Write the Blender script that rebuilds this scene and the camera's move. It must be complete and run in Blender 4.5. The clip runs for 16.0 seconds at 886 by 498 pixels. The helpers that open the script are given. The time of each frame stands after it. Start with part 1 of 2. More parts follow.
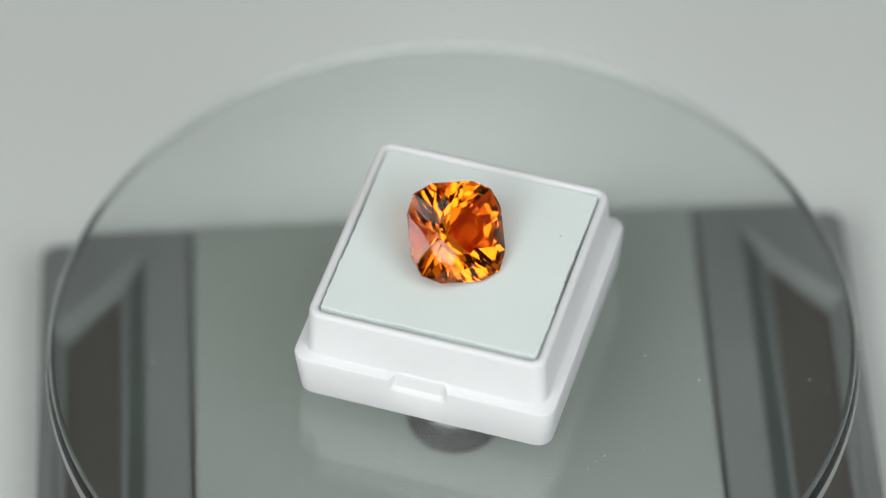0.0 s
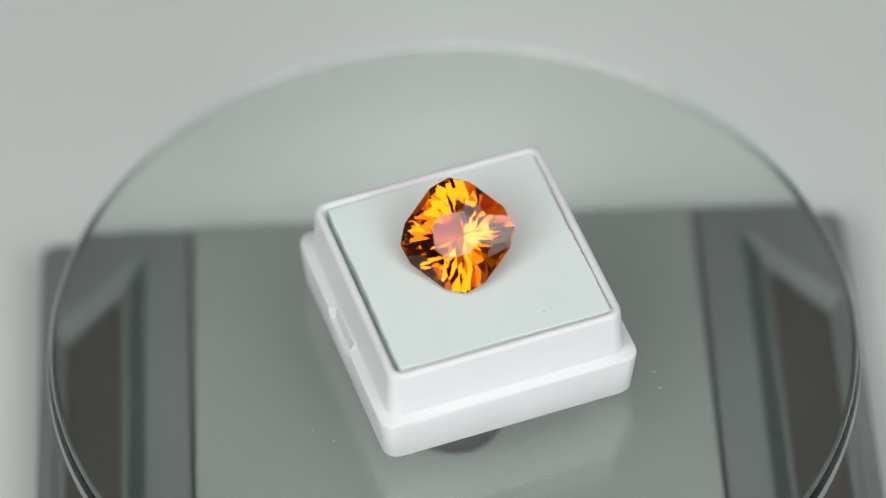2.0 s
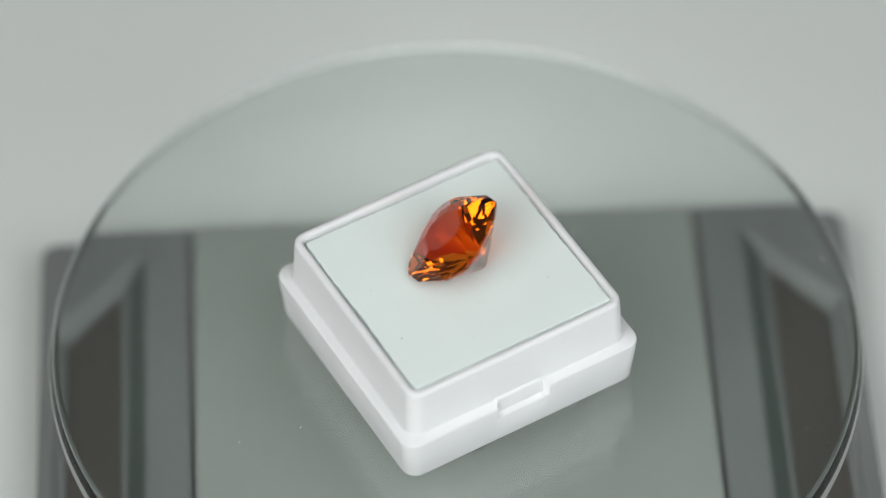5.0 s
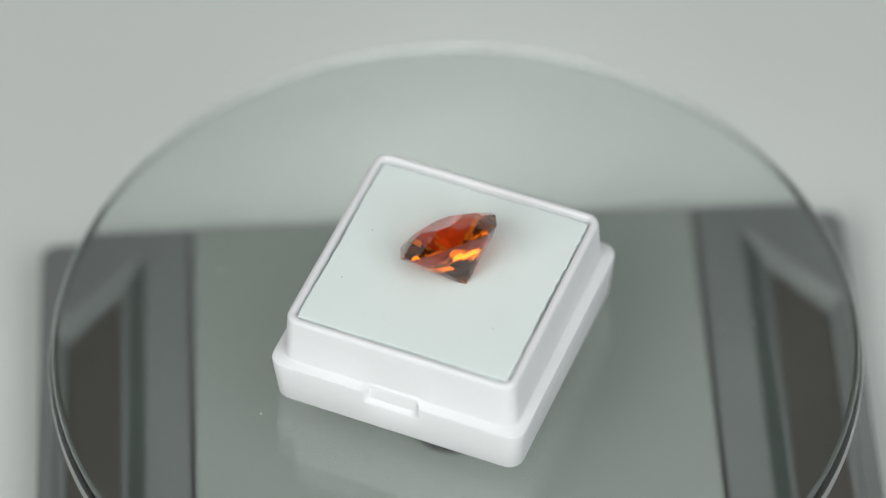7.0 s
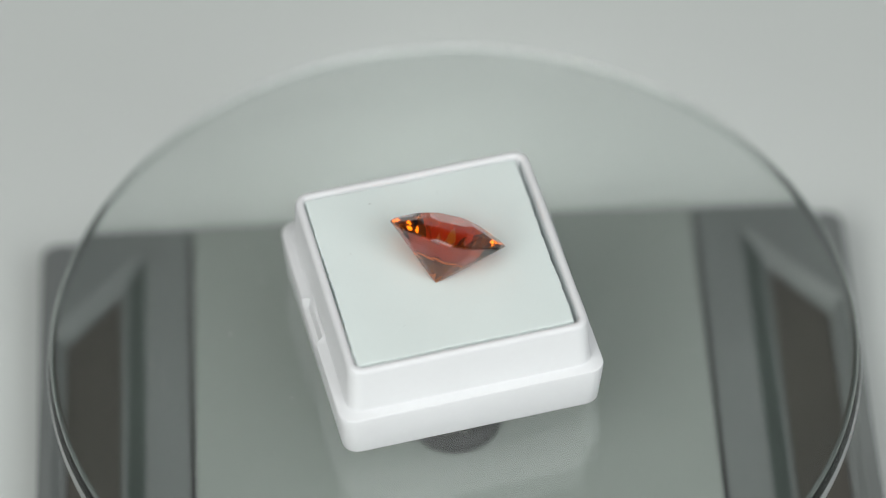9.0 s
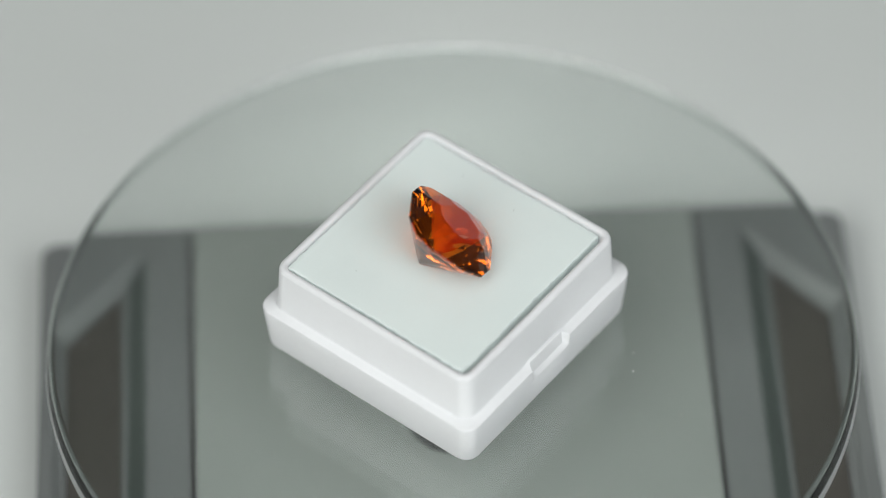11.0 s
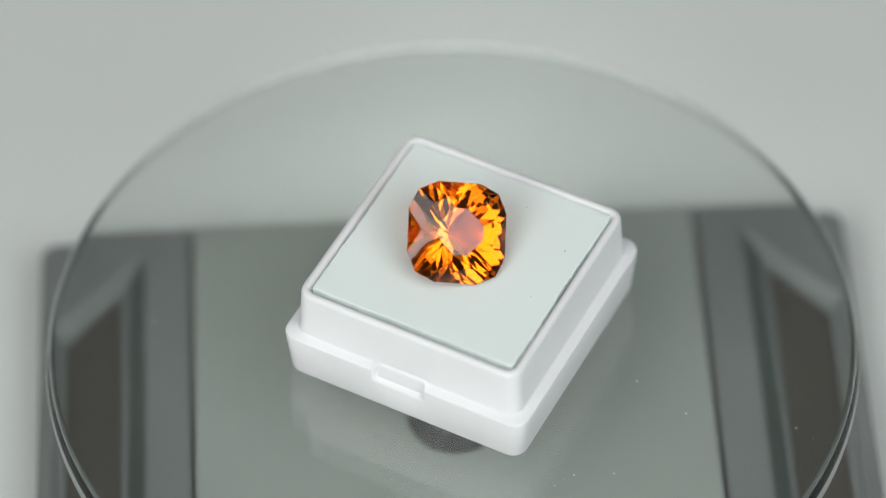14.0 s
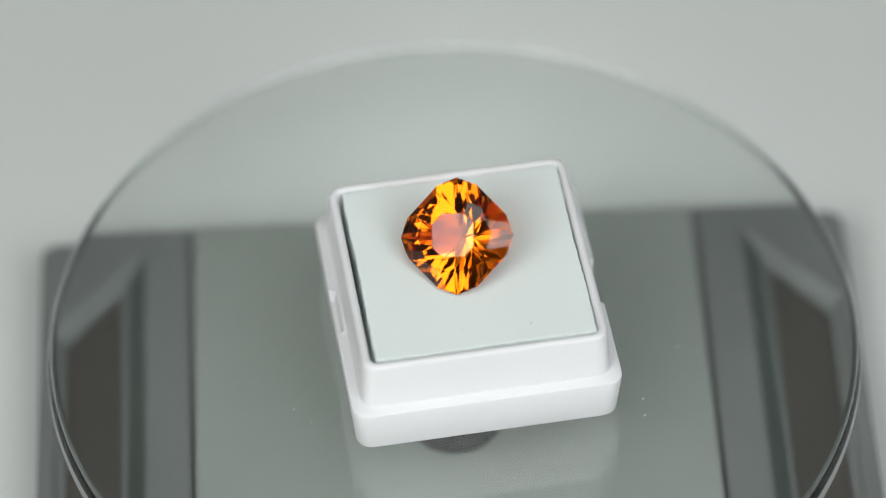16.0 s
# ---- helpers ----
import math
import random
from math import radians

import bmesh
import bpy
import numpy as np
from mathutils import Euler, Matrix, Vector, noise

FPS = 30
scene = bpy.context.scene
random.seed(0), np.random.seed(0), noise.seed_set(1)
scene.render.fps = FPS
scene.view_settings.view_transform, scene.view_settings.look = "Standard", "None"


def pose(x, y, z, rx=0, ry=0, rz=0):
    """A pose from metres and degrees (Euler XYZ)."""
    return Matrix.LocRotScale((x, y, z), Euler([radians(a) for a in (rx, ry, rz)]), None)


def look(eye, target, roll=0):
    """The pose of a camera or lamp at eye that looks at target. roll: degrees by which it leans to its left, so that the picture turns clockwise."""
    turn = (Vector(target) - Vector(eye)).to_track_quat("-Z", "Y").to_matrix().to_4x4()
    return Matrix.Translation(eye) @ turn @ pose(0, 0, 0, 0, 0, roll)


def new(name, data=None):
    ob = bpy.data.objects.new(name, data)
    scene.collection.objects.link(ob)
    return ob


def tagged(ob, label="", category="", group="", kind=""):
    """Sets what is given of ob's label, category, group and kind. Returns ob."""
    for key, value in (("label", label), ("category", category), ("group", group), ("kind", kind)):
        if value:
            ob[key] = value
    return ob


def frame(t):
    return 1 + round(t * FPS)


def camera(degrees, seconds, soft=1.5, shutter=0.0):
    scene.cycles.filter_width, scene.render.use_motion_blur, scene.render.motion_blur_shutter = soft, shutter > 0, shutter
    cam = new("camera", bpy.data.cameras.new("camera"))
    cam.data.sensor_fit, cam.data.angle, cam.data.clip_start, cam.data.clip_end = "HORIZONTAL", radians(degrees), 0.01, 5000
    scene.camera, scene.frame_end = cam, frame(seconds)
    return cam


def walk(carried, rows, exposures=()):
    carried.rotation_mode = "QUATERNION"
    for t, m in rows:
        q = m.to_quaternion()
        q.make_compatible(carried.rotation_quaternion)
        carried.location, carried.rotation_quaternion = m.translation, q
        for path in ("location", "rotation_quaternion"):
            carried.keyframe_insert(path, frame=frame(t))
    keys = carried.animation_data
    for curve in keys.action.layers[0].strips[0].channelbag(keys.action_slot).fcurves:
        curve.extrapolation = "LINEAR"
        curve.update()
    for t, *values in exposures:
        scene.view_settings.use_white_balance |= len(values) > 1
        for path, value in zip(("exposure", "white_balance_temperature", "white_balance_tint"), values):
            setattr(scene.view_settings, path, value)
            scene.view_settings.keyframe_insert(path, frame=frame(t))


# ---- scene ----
import collections

# metres; the turntable's axis is the z axis, the studio floor is z = 0
MM = 0.001
TOP = 0.023            # height of the glass disc's upper face
PERIOD = 13.615       # seconds for one turn, clockwise from above

cam = camera(12.491, 16.0, soft=1.25)
cam.data.dof.use_dof = True
cam.data.dof.focus_distance = 0.4475
cam.data.dof.aperture_fstop = 8.0
EYE = look((0.0, -0.29238, TOP + 0.35242), (-0.00112, 0.01254, TOP), -0.942)
walk(cam, [(0.0, EYE), (16.0, EYE)])


# ---- light ----
def area_lamp(name, eye, target, size_x, size_y, watts, colour):
    lamp = bpy.data.lights.new(name, "AREA")
    lamp.shape, lamp.size, lamp.size_y, lamp.energy, lamp.color = "RECTANGLE", size_x, size_y, watts, colour
    ob = new(name, lamp)
    ob.matrix_world = look(eye, target)
    return ob


area_lamp("key_softbox", (-0.481, -0.689, 0.754), (0.0, 0.0, 0.05), 0.63, 0.82, 8.1, (1.0, 0.99, 0.97))
area_lamp("fill_softbox", (0.481, -0.689, 0.754), (0.0, 0.0, 0.05), 0.63, 0.82, 7.4, (0.98, 0.99, 1.0))
area_lamp("top_softbox", (0.0, -0.24, 1.10), (0.0, 0.0, 0.0), 0.55, 0.50, 2.0, (1.0, 0.99, 0.97))

world = bpy.data.worlds.new("studio")
world.use_nodes = True
world.node_tree.nodes["Background"].inputs[0].default_value = (0.5, 0.52, 0.54, 1)
world.node_tree.nodes["Background"].inputs[1].default_value = 0.3
scene.world = world
scene.view_settings.exposure = 0.0


# ---- materials ----
def material(name, colour, rough=0.5, metal=0.0, vary=0.06, scale=60.0, fine=1500.0, bump=0.1, bump_dist=0.00005,
             transmission=0.0, ior=1.46, specular=0.5, subsurface=0.0, rough_vary=0.1):
    m = bpy.data.materials.new(name)
    m.use_nodes = True
    nt = m.node_tree
    n, link = nt.nodes, nt.links.new
    b = n["Principled BSDF"]
    b.inputs["Roughness"].default_value = rough
    b.inputs["Metallic"].default_value = metal
    b.inputs["IOR"].default_value = ior
    b.inputs["Transmission Weight"].default_value = transmission
    b.inputs["Specular IOR Level"].default_value = specular
    b.inputs["Base Color"].default_value = (*colour, 1)
    if subsurface:
        b.inputs["Subsurface Weight"].default_value = subsurface
        b.inputs["Subsurface Radius"].default_value = (1.0, 0.95, 0.9)
        b.inputs["Subsurface Scale"].default_value = 0.0008
    co = n.new("ShaderNodeTexCoord")
    if vary:
        big, small = n.new("ShaderNodeTexNoise"), n.new("ShaderNodeTexNoise")
        big.inputs["Scale"].default_value, small.inputs["Scale"].default_value = scale, fine
        big.inputs["Detail"].default_value = small.inputs["Detail"].default_value = 4
        link(co.outputs["Object"], big.inputs["Vector"])
        link(co.outputs["Object"], small.inputs["Vector"])
        add = n.new("ShaderNodeMath")
        add.operation = "MULTIPLY_ADD"
        link(small.outputs["Fac"], add.inputs[0])
        add.inputs[1].default_value = 0.4
        link(big.outputs["Fac"], add.inputs[2])
        ramp = n.new("ShaderNodeMapRange")
        ramp.inputs["From Min"].default_value, ramp.inputs["From Max"].default_value = 0.4, 1.0
        ramp.inputs["To Min"].default_value, ramp.inputs["To Max"].default_value = 1 - vary, 1 + vary
        link(add.outputs[0], ramp.inputs["Value"])
        mul = n.new("ShaderNodeVectorMath")
        mul.operation = "SCALE"
        mul.inputs[0].default_value = colour
        link(ramp.outputs[0], mul.inputs["Scale"])
        link(mul.outputs[0], b.inputs["Base Color"])
        if rough_vary:
            rr = n.new("ShaderNodeMapRange")
            rr.inputs["To Min"].default_value, rr.inputs["To Max"].default_value = rough - rough_vary, rough + rough_vary
            link(big.outputs["Fac"], rr.inputs["Value"])
            link(rr.outputs[0], b.inputs["Roughness"])
        if bump:
            bm_ = n.new("ShaderNodeBump")
            bm_.inputs["Strength"].default_value, bm_.inputs["Distance"].default_value = bump, bump_dist
            link(small.outputs["Fac"], bm_.inputs["Height"])
            link(bm_.outputs[0], b.inputs["Normal"])
    return m


PAPER = material("white_paper", (0.512, 0.547, 0.531), 0.85, vary=0.02, scale=8, fine=900, bump=0.1, specular=0.2)
WALL = material("grey_wall_paint", (0.40, 0.40, 0.40), 0.9, vary=0.06, scale=3, fine=200, specular=0.2)
DARK = material("dark_wall_paint", (0.20, 0.20, 0.205), 0.9, vary=0.1, scale=3, fine=200, specular=0.2)
HOUSING = material("grey_plastic", (0.118, 0.129, 0.126), 0.42, vary=0.06, scale=40, fine=2500, bump=0.25)
PANEL = material("grey_green_panel", (0.196, 0.215, 0.204), 0.30, vary=0.05, scale=30, fine=1500, bump=0, rough_vary=0.03, specular=0.4)
WELL = material("brown_black_plastic", (0.046, 0.044, 0.038), 0.5, vary=0.12, scale=50, fine=1800, bump=0.2)
RUBBER = material("black_rubber", (0.016, 0.016, 0.017), 0.7, vary=0.2, scale=200, fine=3000, bump=0.4)
CAP = material("pale_cap_plastic", (0.55, 0.57, 0.57), 0.4, vary=0.05)
GLASS = material("clear_glass", (0.895, 0.925, 0.905), 0.0, vary=0, transmission=1.0, ior=1.68)
GLASS_EDGE = material("polished_glass_edge", (0.46, 0.50, 0.48), 0.06, vary=0, transmission=1.0, ior=1.53)
GLASS_RIM = material("ground_glass_rim", (0.58, 0.61, 0.60), 0.32, vary=0.06, scale=90, fine=2500, bump=0.1, transmission=0.62, ior=1.5)
STRIP = material("dark_green_strip", (0.052, 0.066, 0.060), 0.5, vary=0.1, scale=40, fine=1500, bump=0.1)
WHITE = material("white_box_plastic", (0.695, 0.717, 0.727), 0.42, vary=0.025, scale=120, fine=1600, bump=0.12, bump_dist=0.00008)
FOAM = material("pale_foam", (0.675, 0.755, 0.735), 0.9, vary=0.03, scale=90, fine=6000, bump=0.25, bump_dist=0.00006, specular=0.15)
DUST = material("pale_dust", (0.68, 0.68, 0.66), 0.8, vary=0.1)
GEM = material("orange_citrine", (0.85, 0.152, 0.004), 0.0, vary=0, transmission=1.0, ior=1.56)


# ---- mesh helpers ----
def mesh_from(name, bm, mat, smooth=False):
    bmesh.ops.recalc_face_normals(bm, faces=bm.faces)
    me = bpy.data.meshes.new(name)
    bm.to_mesh(me)
    bm.free()
    me.materials.append(mat)
    if smooth:
        me.shade_smooth()
    return me


def part(name, bm, mat, parent=None, label="", smooth=False):
    ob = new(name, mesh_from(name, bm, mat, smooth))
    ob.parent = parent
    return tagged(ob, label) if label else ob


def rings(bm, loops, cap_first=True, cap_last=True, closed=False):
    """Skins a stack of loops that have equally many points."""
    made = [[bm.verts.new(p) for p in loop] for loop in loops]
    pairs = list(zip(made, made[1:])) + ([(made[-1], made[0])] if closed else [])
    for a, b in pairs:
        for i in range(len(a)):
            j = (i + 1) % len(a)
            bm.faces.new((a[i], a[j], b[j], b[i]))
    if cap_first and not closed:
        bm.faces.new(made[0])
    if cap_last and not closed:
        bm.faces.new(made[-1])
    return bm


def turned(profile, segments):
    """A body of revolution round z from (radius, height) pairs."""
    return [[(r * math.cos(2 * math.pi * i / segments), r * math.sin(2 * math.pi * i / segments), z) for i in range(segments)]
            for r, z in profile]


def rounded_square(half_x, half_y, r, segments=7):
    out = []
    for k in range(4):
        cx, cy = ((1, 1), (-1, 1), (-1, -1), (1, -1))[k]
        for i in range(segments + 1):
            a = math.pi / 2 * (k + i / segments)
            out.append((cx * (half_x - r) + r * math.cos(a), cy * (half_y - r) + r * math.sin(a)))
    return out


def smooth_by_angle(ob, degrees=32):
    ob.data.set_sharp_from_angle(angle=radians(degrees))


# ---- the studio ----
def slab(name, x0, x1, y0, y1, z0, z1, mat, label, category):
    bm = bmesh.new()
    bmesh.ops.create_cube(bm, size=1)
    bmesh.ops.transform(bm, matrix=Matrix.Translation(((x0 + x1) / 2, (y0 + y1) / 2, (z0 + z1) / 2))
                        @ Matrix.Diagonal((x1 - x0, y1 - y0, z1 - z0, 1)), verts=bm.verts)
    return tagged(part(name, bm, mat), label, category, kind="structure")


def paper_sweep():
    """A seamless sheet: flat on the table, a bend behind, a low upright back."""
    bm = bmesh.new()
    line = [(-0.66, 0.0), (0.42, 0.0)]
    line += [(0.42 + 0.08 * math.sin(a), 0.08 - 0.08 * math.cos(a)) for a in [math.pi / 2 * k / 14 for k in range(1, 15)]]
    line += [(0.50, 0.12)]
    inner = [[bm.verts.new((x, y, z)) for y, z in line] for x in (-0.70, 0.70)]
    outer = [[bm.verts.new((x, y + 0.003, z - 0.003)) for y, z in line] for x in (-0.70, 0.70)]
    for side in (inner, outer):
        for i in range(len(line) - 1):
            bm.faces.new((side[0][i], side[1][i], side[1][i + 1], side[0][i + 1]))
    for i in (0, len(line) - 1):
        bm.faces.new((inner[0][i], inner[1][i], outer[1][i], outer[0][i]))
    for x in (0, 1):
        for i in range(len(line) - 1):
            bm.faces.new((inner[x][i], inner[x][i + 1], outer[x][i + 1], outer[x][i]))
    return tagged(part("backdrop", bm, PAPER, smooth=True), "seamless sheet of pale grey-white studio paper", "backdrop", kind="structure")


smooth_by_angle(paper_sweep(), 40)
slab("floor", -0.80, 0.80, -0.66, 0.80, -0.040, -0.006, WALL, "plain grey table top under the paper", "floor")
slab("wall_left", -1.52, -1.50, -1.52, 1.52, -0.70, 1.60, WALL, "plain grey painted wall", "wall")
slab("wall_right", 1.50, 1.52, -1.52, 1.52, -0.70, 1.60, WALL, "plain grey painted wall", "wall")
slab("wall_back", -1.50, 1.50, 1.50, 1.52, -0.70, 1.60, DARK, "plain dark grey painted wall", "wall")
slab("wall_front", -1.50, 1.50, -1.52, -1.50, -0.70, 1.60, DARK, "plain dark grey painted wall", "wall")
slab("room_floor", -1.52, 1.52, -1.52, 1.52, -0.72, -0.70, DARK, "plain dark floor of the room", "floor")
slab("ceiling", -1.52, 1.52, -1.52, 1.52, 1.60, 1.62, WALL, "plain grey ceiling", "ceiling")


# ---- the turntable ----
def well_loop(inner, apex, shoulder, outer, front, z, side):
    """Four-cornered outline of a side well: straight inner edge, slanted back edge."""
    pts = [(inner, apex), (outer, shoulder), (outer, front), (inner, front)]
    return [(side * x * MM, y * MM, z * MM) for x, y in pts]


def housing(parent):
    half_x, back, front, floor = 48.5, 30.8, -62.0, -23.0
    mid, hy = (back + front) / 2, (back - front) / 2
    bm = bmesh.new()
    outline = [(x * MM, (y + mid) * MM) for x, y in rounded_square(half_x, hy, 2.0)]
    outer = [bm.verts.new((x, y, -17.2 * MM)) for x, y in outline]
    low = [bm.verts.new((x, y, floor * MM)) for x, y in outline]
    n = len(outer)
    edges = []
    for i in range(n):
        bm.faces.new((outer[i], outer[(i + 1) % n], low[(i + 1) % n], low[i]))
    bm.faces.new(low)
    edges += [bm.edges.get((outer[i], outer[(i + 1) % n])) for i in range(n)]
    for side in (-1, 1):
        loops = [well_loop(35.7, 28.0, 16.2, 46.9, -56.0, -17.2, side),
                 well_loop(38.1, 23.1, 15.0, 45.9, -55.0, -18.7, side),
                 well_loop(38.6, 22.5, 14.7, 45.4, -54.2, -18.75, side),
                 well_loop(38.7, 22.3, 14.6, 45.3, -54.0, -19.3, side)]
        made = [[bm.verts.new(p) for p in loop] for loop in loops]
        for a, b in zip(made, made[1:]):
            for i in range(4):
                bm.faces.new((a[i], a[(i + 1) % 4], b[(i + 1) % 4], b[i]))
        bm.faces.new(made[-1])
        edges += [bm.edges.get((made[0][i], made[0][(i + 1) % 4])) for i in range(4)]
    bmesh.ops.triangle_fill(bm, edges=edges, use_beauty=True, use_dissolve=False, normal=(0, 0, 1))
    ob = part("housing", bm, HOUSING, parent, "mid-grey moulded plastic base with two slanted wells")
    bev = ob.modifiers.new("edge", "BEVEL")
    bev.width, bev.segments, bev.limit_method, bev.angle_limit = 0.35 * MM, 2, "ANGLE", radians(25)
    return ob


def turntable():
    base = new("turntable")
    base.matrix_world = pose(0, 0, TOP, 0, 0, 2.3)
    tagged(base, "grey motor turntable under a round clear glass disc", "turntable")
    housing(base)
    # centre panel with a bevelled edge, in a narrow dark gap
    bm = bmesh.new()
    for_panel = [(29.9, 17.3), (30.1, 17.05), (29.8, 16.9)]
    rings(bm, [[(x * MM, (y - 15.0) * MM, -z * MM) for x, y in rounded_square(h, 46.0 - (30.1 - h), 0.8)] for h, z in for_panel])
    part("centre_panel", bm, PANEL, base, "smooth grey-green panel")
    for side in (-1, 1):
        bm = bmesh.new()
        rings(bm, [[(side * 30.3 * MM + x * MM, (y - 15.0) * MM, z * MM) for x, y in rounded_square(0.34, 45.2, 0.1, 2)]
                   for z in (-17.4, -17.1)])
        part("seam", bm, RUBBER, base, "thin dark seam")
        bm = bmesh.new()
        a = well_loop(38.9, 21.9, 14.5, 45.2, -53.8, -19.1, side)
        b = well_loop(38.9, 21.9, 14.5, 45.2, -53.8, -19.4, side)
        rings(bm, [b, a])
        strip = bmesh.new()
        ends = [[(35.95, 26.9, -17.36), (37.9, 23.5, -18.6), (37.9, -54.8, -18.6), (35.95, -55.6, -17.4)]]
        up = [(side * (x + 0.09) * MM, y * MM, (z + 0.06) * MM) for x, y, z in ends[0]]
        down = [(side * (x - 0.09) * MM, y * MM, (z - 0.06) * MM) for x, y, z in ends[0]]
        rings(strip, [down, up])
        part("strip", strip, STRIP, base, "dark green-grey strip")
        part("well_floor", bm, WELL, base, "brown-black sunken floor")
    bm = bmesh.new()
    rings(bm, turned([(5.5 * MM, -16.95 * MM), (5.4 * MM, -16.3 * MM), (4.9 * MM, -15.2 * MM), (4.2 * MM, -14.8 * MM), (3.0 * MM, -14.8 * MM)], 48))
    part("grommet", bm, RUBBER, base, "black rubber ring", smooth=True)
    bm = bmesh.new()
    rings(bm, turned([(3.3 * MM, -14.9 * MM), (3.3 * MM, -14.4 * MM), (3.1 * MM, -14.2 * MM), (2.6 * MM, -14.1 * MM), (2.6 * MM, -3.51 * MM)], 40))
    part("spindle", bm, CAP, base, "pale plastic spindle")
    rnd = random.Random(9)
    bm = bmesh.new()
    for k in range(70):
        a, r = rnd.uniform(0, 2 * math.pi), rnd.uniform(3.5, 5.0)
        z = -14.78 if r < 4.2 else -14.8 - (r - 4.2) * 1.1
        size = rnd.choice((0.06, 0.08, 0.10, 0.13, 0.18))
        m = (Matrix.Translation((r * math.cos(a) * MM, r * math.sin(a) * MM, z * MM)) @ Matrix.Rotation(rnd.uniform(0, 6.3), 4, "Z")
             @ Matrix.Diagonal((size * rnd.uniform(0.8, 2.0) * MM, size * MM, size * 0.6 * MM, 1)))
        bmesh.ops.create_icosphere(bm, subdivisions=1, radius=1.0, matrix=m)
    tagged(part("dust", bm, DUST, base, "fine pale dust on the rubber ring"), kind="stuff")
    disc = glass_disc(base)
    return base, disc


# the larger specks of dust on the glass: x, y, half width in mm
GLASS_SPECKS = ((-32.8, -7.4, 0.07), (21.6, -3.8, 0.10), (27.6, -7.5, 0.10), (20.9, -17.1, 0.10), (14.7, -19.8, 0.09), (39.9, -7.6, 0.10),
                (41.9, -8.8, 0.07), (-30.1, -2.8, 0.07), (-35.9, 24.4, 0.12), (-34.9, 22.2, 0.10), (-13.6, 14.6, 0.07), (1.7, -21.0, 0.10),
                (-2.3, -28.0, 0.07), (18.6, 14.1, 0.10), (13.8, 21.2, 0.10), (-33.6, -3.9, 0.10), (36.5, 12.2, 0.07), (16.6, -18.0, 0.08),
                (4.3, -20.1, 0.07), (20.7, 13.1, 0.10), (21.4, -14.8, 0.07), (13.4, 30.5, 0.07))


def glass_disc(parent):
    bm = bmesh.new()
    prof = [(20.0, 0.0), (44.9, 0.0), (45.0, 0.0), (45.2, -0.07), (45.5, -0.35), (45.8, -0.8), (46.0, -1.3), (46.1, -1.9), (46.12, -2.6),
            (46.05, -3.05), (45.85, -3.35), (45.6, -3.48), (45.4, -3.5), (45.3, -3.5), (20.0, -3.5)]
    rings(bm, turned([(r * MM, z * MM) for r, z in prof], 256))
    ob = part("glass_disc", bm, GLASS, parent, "clear round glass disc with a polished edge", smooth=True)
    smooth_by_angle(ob, 40)
    ob.data.materials.append(GLASS_EDGE)
    ob.data.materials.append(GLASS_RIM)
    for face in ob.data.polygons:
        c = face.center
        if math.hypot(c.x, c.y) > 45.25 * MM:
            face.material_index = 2 if -3.25 * MM < c.z < -1.2 * MM else 1
    ob.visible_shadow = False
    rnd = random.Random(4)
    bm = bmesh.new()
    spots = [(x, y, size, size * rnd.uniform(0.9, 1.5)) for x, y, size in GLASS_SPECKS]
    for k in range(190):
        r, a = 44 * math.sqrt(rnd.random()), rnd.uniform(0, 2 * math.pi)
        size = rnd.choice((0.02, 0.02, 0.025, 0.03, 0.035, 0.045))
        spots.append((r * math.cos(a), r * math.sin(a), size, size * rnd.uniform(0.7, 2.2)))
    for k in range(9):
        r, a = rnd.uniform(18, 42), rnd.uniform(0, 2 * math.pi)
        spots.append((r * math.cos(a), r * math.sin(a), 0.022, rnd.uniform(0.2, 0.5)))
    for x, y, size, length in spots:
        m = (Matrix.Translation((x * MM, y * MM, 0.02 * MM)) @ Matrix.Rotation(rnd.uniform(0, 6.3), 4, "Z")
             @ Matrix.Diagonal((length * MM, size * MM, size * 0.5 * MM, 1)))
        bmesh.ops.create_icosphere(bm, subdivisions=1, radius=1.0, matrix=m)
    # a small chip in the polished edge
    chip = bmesh.new()
    for k in range(7):
        a = radians(168 + 0.22 * (k - 3))
        m = Matrix.Translation((46.0 * math.cos(a) * MM, 46.0 * math.sin(a) * MM, (-1.4 - 0.28 * (k % 3)) * MM)) @ Matrix.Rotation(a, 4, "Z")
        bmesh.ops.create_icosphere(chip, subdivisions=1, radius=1.0, matrix=m @ Matrix.Diagonal((0.06 * MM, 0.16 * MM, (0.30 - 0.03 * k) * MM, 1)))
    part("chip", chip, DUST, ob, "pale chip in the glass edge")
    tagged(part("dust", bm, DUST, ob, "fine pale dust specks on the glass"), kind="stuff")
    return ob


# ---- the gem box ----
def box_outline(half, r, depth, lift, z):
    """Loop of the box wall. On the two latch sides a stretch of 6 mm is set back by depth and raised by lift."""
    pts = []
    quarter = rounded_square(half, half, r)
    per = len(quarter) // 4
    for k in range(4):
        pts += [(x, y, z) for x, y in quarter[k * per:(k + 1) * per]]
        if k in (0, 2):
            s = 1 if k == 0 else -1
            for x, on in ((8.0, 0), (3.9, 0), (3.3, 0), (2.85, 1), (2.3, 1), (-2.3, 1), (-2.85, 1), (-3.3, 0), (-3.9, 0), (-8.0, 0)):
                pts.append((s * x - (0.28 if k == 2 else -0.28), s * (half - depth * on), z + lift * on))
    return [(1.006 * x * MM, 1.006 * y * MM, zz * MM) for x, y, zz in pts]


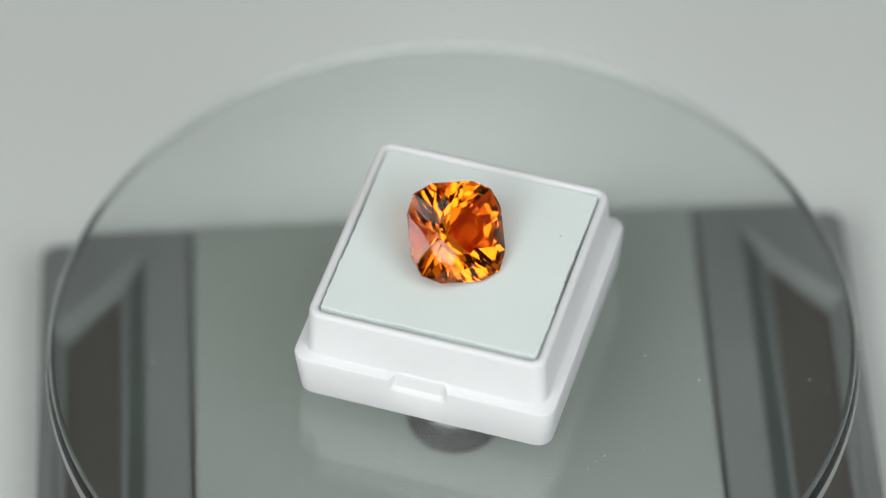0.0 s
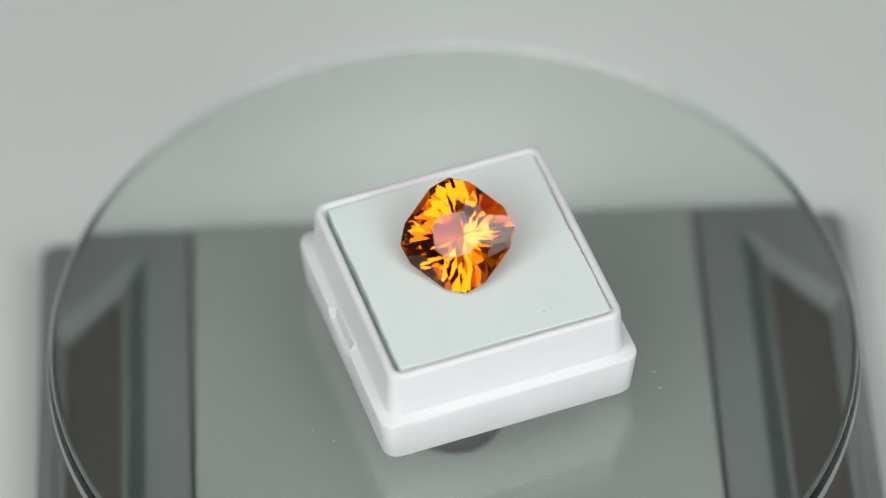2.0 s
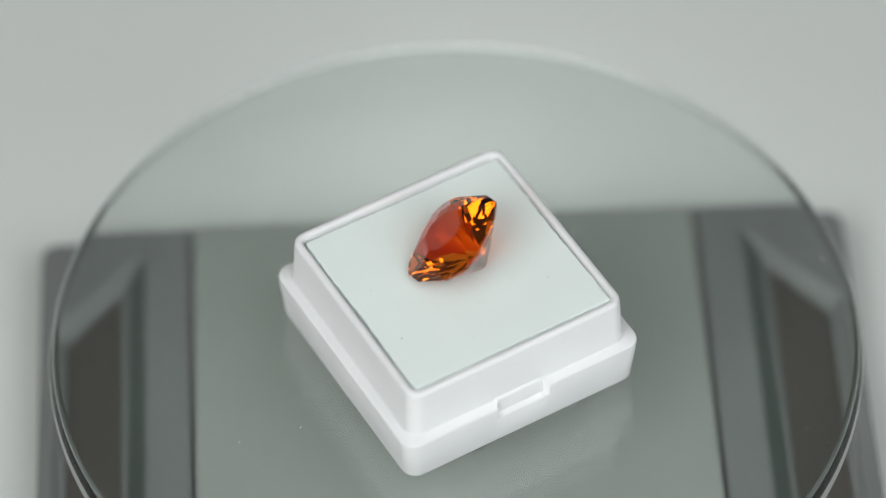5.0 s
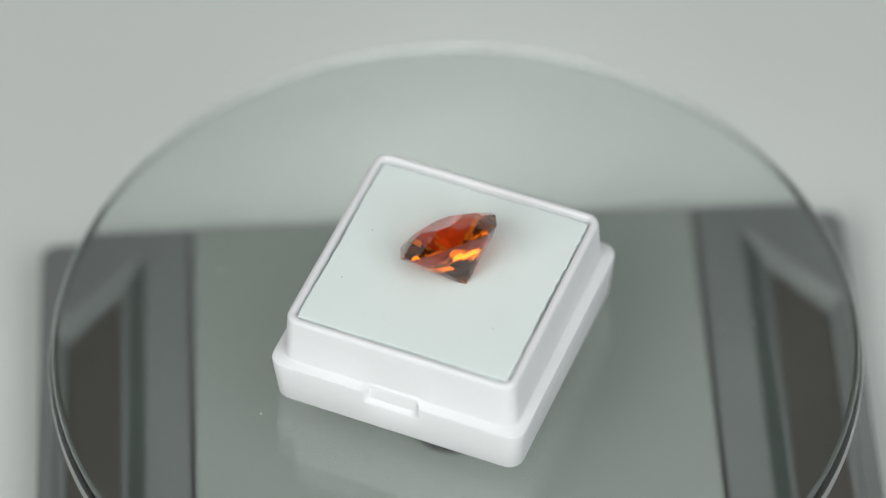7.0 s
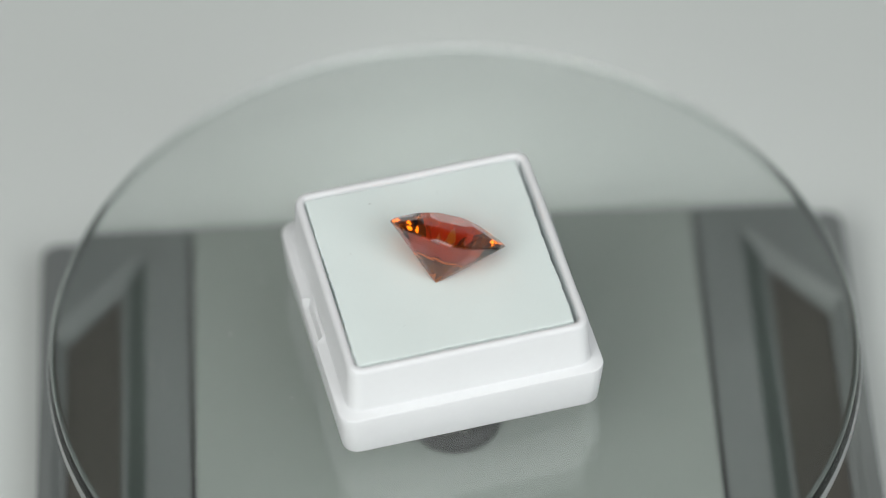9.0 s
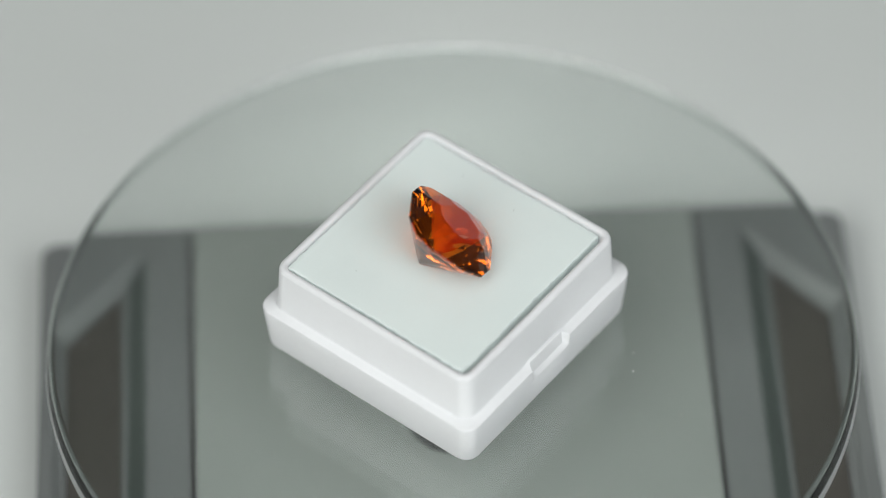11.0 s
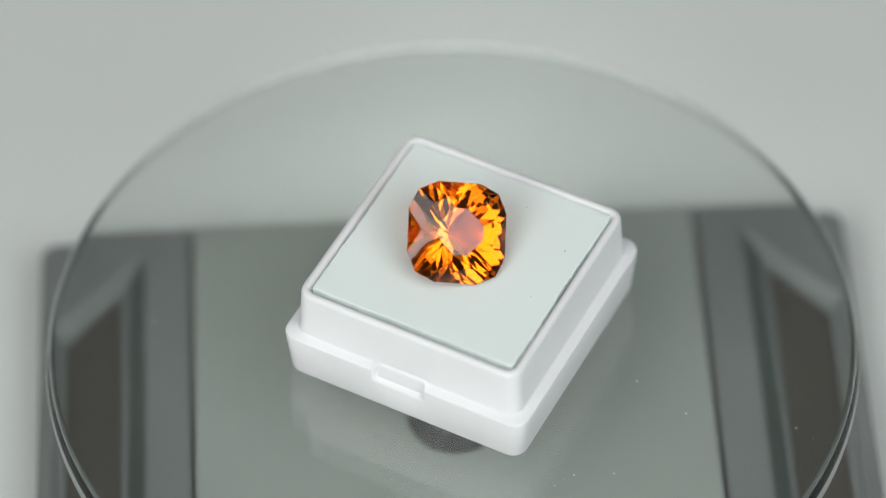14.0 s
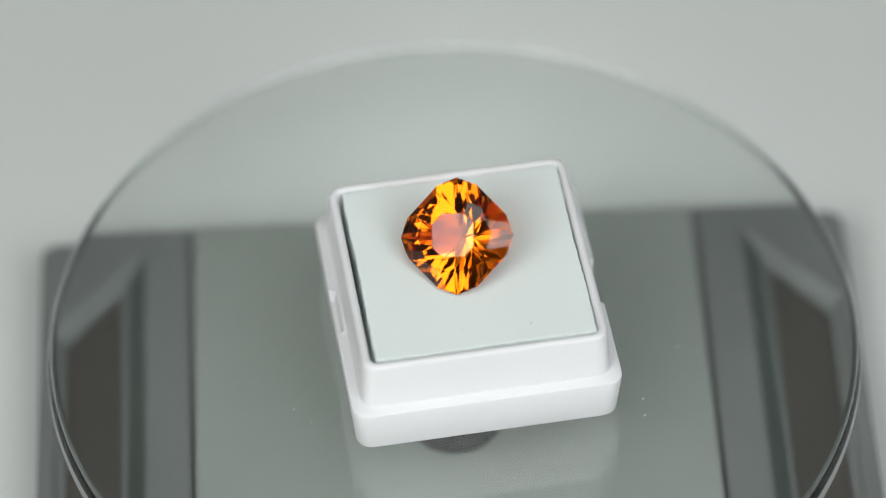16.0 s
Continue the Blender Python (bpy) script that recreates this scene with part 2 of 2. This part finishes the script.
def gem_box():
    loops = [box_outline(13.9, 1.5, 0, 0, 0.0), box_outline(14.25, 1.6, 0, 0, 0.12), box_outline(14.56, 1.7, 0, 0, 0.55),
             box_outline(14.86, 1.7, 0, 0, 4.4), box_outline(14.88, 1.7, 0.1, 0, 4.65), box_outline(14.90, 1.7, 0.55, 0, 5.0),
             box_outline(14.98, 1.7, 0.75, 0, 6.15), box_outline(14.93, 1.68, 0.75, 0.2, 6.38), box_outline(14.75, 1.6, 0.65, 0.28, 6.5),
             box_outline(14.1, 1.6, 0.3, 0.35, 6.52), box_outline(13.85, 1.6, 0.1, 0.2, 6.62), box_outline(13.74, 1.6, 0, 0, 6.95),
             box_outline(13.50, 1.6, 0, 0, 12.2), box_outline(13.42, 1.55, 0, 0, 12.52), box_outline(13.22, 1.45, 0, 0, 12.70),
             box_outline(12.95, 1.2, 0, 0, 12.75), box_outline(12.70, 1.0, 0, 0, 12.68), box_outline(12.55, 0.9, 0, 0, 12.48),
             box_outline(12.45, 0.8, 0, 0, 1.5)]
    bm = bmesh.new()
    rings(bm, loops)
    box = new("gem_box")
    body = part("body", bm, WHITE, box, "stepped white plastic tray with a raised rim", smooth=True)
    smooth_by_angle(body, 40)
    for s in (1, -1):
        bm = bmesh.new()
        bar = rounded_square(0.26, 0.34, 0.2, 4)
        rings(bm, [[(x * MM, s * (13.92 + k * u) * MM, (6.42 + k * v) * MM) for u, v in bar]
                   for x, k in ((-2.75 + 0.28 * s, 0.5), (-2.55 + 0.28 * s, 1), (2.55 + 0.28 * s, 1), (2.75 + 0.28 * s, 0.5))])
        part("catch", bm, WHITE, box, "small raised catch bar", smooth=True)
    # a moulding nub low on one plain side
    bm = bmesh.new()
    bmesh.ops.create_uvsphere(bm, u_segments=16, v_segments=8, radius=1.0,
                              matrix=Matrix.Translation((-14.50 * MM, 0.1 * MM, 0.95 * MM)) @ Matrix.Diagonal((0.15 * MM, 0.42 * MM, 0.38 * MM, 1)))
    part("nub", bm, WHITE, box, "small moulding nub", smooth=True)
    return tagged(box, "open white plastic gem box on the glass disc, lid off", "gem box")


SPECKS = ((10.03, 5.44, 0.10), (-8.2, 6.1, 0.05), (3.4, 9.3, 0.04), (9.6, -2.2, 0.05))


def foam_pad():
    """A cut block of foam with slightly torn edges, a wider gap on one latch side."""
    rnd = random.Random(11)
    x0, x1, y0, y1 = -12.36, 12.32, -11.98, 12.40
    pts = []
    for ax, ay, bx, by in ((x1, y0, x1, y1), (x1, y1, x0, y1), (x0, y1, x0, y0), (x0, y0, x1, y0)):
        for i in range(60):
            f = i / 60
            j = rnd.gauss(0, 0.035) + (0.12 * math.sin(f * 9 + ax) * 0.5 if 0 < i else 0)
            nx, ny = (by - ay), -(bx - ax)
            ln = math.hypot(nx, ny)
            pts.append((ax + (bx - ax) * f + nx / ln * j, ay + (by - ay) * f + ny / ln * j))
    loops = []
    for inset, z in ((0.0, 1.5), (0.0, 12.40), (0.02, 12.50), (0.06, 12.54), (0.4, 12.55)):
        loops.append([(x * (1 - inset / 12) * MM, y * (1 - inset / 12) * MM, z * MM) for x, y in pts])
    bm = bmesh.new()
    rings(bm, loops)
    ob = new("foam_pad", mesh_from("foam_pad", bm, FOAM, smooth=True))
    smooth_by_angle(ob, 40)
    rnd = random.Random(21)
    for x, y, size in SPECKS:
        bm = bmesh.new()
        bmesh.ops.create_icosphere(bm, subdivisions=1, radius=1.0, matrix=Matrix.Translation((x * MM, y * MM, 12.56 * MM))
                                   @ Matrix.Diagonal((size * MM, size * rnd.uniform(0.6, 1.0) * MM, 0.03 * MM, 1)))
        part("speck", bm, RUBBER, ob, "tiny dark speck of lint")
    return tagged(ob, "pale grey-white foam pad set in the white box", "foam pad")


# ---- the gem ----
def plane_through(p, q, r):
    """Outward unit normal and distance of the plane through three points."""
    p, q, r = Vector(p), Vector(q), Vector(r)
    n = (q - p).cross(r - p).normalized()
    d = n.dot(p)
    return (n, d) if d > 0 else (-n, -d)


def ring_point(r, degrees, z):
    return (r * math.cos(radians(degrees)), r * math.sin(radians(degrees)), z)


def gem_cuts():
    """Facet planes of a square cushion brilliant, in mm, the girdle at z = 0."""
    corner, shoulder, edge = 6.465, 6.05, 0.09
    a0, a1 = (4.33, 1.00), (4.27, 1.00)      # inner ends of the crown's side and corner facets
    mid = (4.02, 20.5, 1.20)                 # where four crown facets meet
    cuts = [(Vector((0, 0, 1)), 1.62)]
    for k in range(4):
        turn = 90 * k
        girdle = [ring_point(shoulder, turn - 23, 0), ring_point(shoulder, turn + 23, 0), ring_point(corner, turn + 45, 0), ring_point(shoulder, turn + 67, 0)]
        for p, q in zip(girdle, girdle[1:]):
            cuts.append(plane_through(p, q, (p[0], p[1], 1.0)))
        side, diagonal = ring_point(a0[0], turn, a0[1]), ring_point(a1[0], turn + 45, a1[1])
        cuts.append(plane_through(side, ring_point(shoulder, turn - 23, edge), ring_point(shoulder, turn + 23, edge)))
        m = {s: ring_point(mid[0], turn + s * mid[1], mid[2]) for s in (-1, 1)}
        n = {s: ring_point(mid[0], turn + 45 + s * (45 - mid[1]), mid[2]) for s in (-1, 1)}
        cuts.append(plane_through(side, m[-1], m[1]))
        cuts.append(plane_through(diagonal, n[-1], n[1]))
        for s in (-1, 1):
            cuts.append(plane_through(side, m[s], ring_point(shoulder, turn + 23 * s, edge)))
            cuts.append(plane_through(diagonal, n[s], ring_point(corner, turn + 45, edge)))
    outline = [Vector(ring_point(r, 90 * k + a, 0)) for k in range(4) for a, r in ((-23, shoulder), (23, shoulder), (45, corner))]
    # pavilion: each tier as azimuths, slope, depth on the axis; no facet may cut into the girdle
    for azimuths, slope, apex in (([45 * i for i in range(8)], 41.6, 5.707),
                                  ([11.25 + 22.5 * i for i in range(16)], 43.2, 5.79),
                                  ([22.5 * i for i in range(16)], 45.6, 6.02)):
        for deg in azimuths:
            way = Vector(ring_point(1, deg, 0))
            steep = min(math.tan(radians(slope)), (apex - edge) / max(way.dot(p) for p in outline))
            n = (way * steep - Vector((0, 0, 1))).normalized()
            cuts.append((n, -apex * n.z))
    # break facets under the girdle
    for i, p in enumerate(outline):
        q = outline[(i + 1) % 12]
        way = Vector((q.y - p.y, p.x - q.x, 0)).normalized()
        n = (way * math.tan(radians(52.8)) - Vector((0, 0, 1))).normalized()
        cuts.append((n, n.dot(p) - n.z * edge))
    return cuts


def gemstone():
    """The stone is cut plane by plane from a block; its lower point is the origin."""
    depth = 5.707
    bm = bmesh.new()
    bmesh.ops.create_cube(bm, size=20.0)
    for n, d in gem_cuts():
        bmesh.ops.bisect_plane(bm, geom=bm.verts[:] + bm.edges[:] + bm.faces[:], dist=1e-5, plane_co=n * d, plane_no=n, clear_outer=True)
        rim = [e for e in bm.edges if e.is_boundary]
        if rim:
            bmesh.ops.contextual_create(bm, geom=rim)
    bmesh.ops.remove_doubles(bm, verts=bm.verts, dist=0.004)
    bmesh.ops.transform(bm, matrix=Matrix.Scale(MM, 4) @ Matrix.Translation((0, 0, depth)), verts=bm.verts)
    bmesh.ops.recalc_face_normals(bm, faces=bm.faces)
    bm.normal_update()
    stone = new("gemstone")
    groups = collections.defaultdict(list)
    for face in bm.faces:
        up = face.normal.z
        groups["table_facet" if up > 0.99 else "crown" if up > 0.05 else "girdle" if up > -0.05 else "pavilion"].append([v.co.copy() for v in face.verts])
    for name, faces in groups.items():
        me = bpy.data.meshes.new(name)
        places = {}
        loops = [[places.setdefault(tuple(round(c, 8) for c in co), len(places)) for co in face] for face in faces]
        me.from_pydata(list(places), [], loops)
        me.materials.append(GEM)
        new(name, me).parent = stone
    bm.free()
    return tagged(stone, "faceted orange cushion-cut gemstone lying on the foam pad", "gemstone")


table, disc = turntable()
box = gem_box()
pad = foam_pad()
gem = gemstone()


# ---- what turns ----
def motions():
    box_at = pose(0.84 * MM, 1.20 * MM, TOP + 0.00002, 0, 0, -17.86)
    gem_at = Matrix.Translation((-1.698 * MM, 3.332 * MM, TOP + 0.01249)) @ Matrix.Rotation(radians(305.392), 4, "Z") \
        @ Matrix.Rotation(radians(39.91), 4, "Y") @ Matrix.Rotation(radians(66.64), 4, "Z")
    times = [k * 0.1 for k in range(161)]
    turn = {t: Matrix.Rotation(-2 * math.pi * t / PERIOD, 4, "Z") for t in times}
    walk(disc, [(t, Matrix.Rotation(radians(-2.3), 4, "Z") @ turn[t] @ Matrix.Translation((-0.19 * MM, 0.10 * MM, 0))) for t in times])
    walk(box, [(t, turn[t] @ box_at) for t in times])
    walk(pad, [(t, turn[t] @ box_at) for t in times])
    walk(gem, [(t, turn[t] @ gem_at) for t in times])


motions()
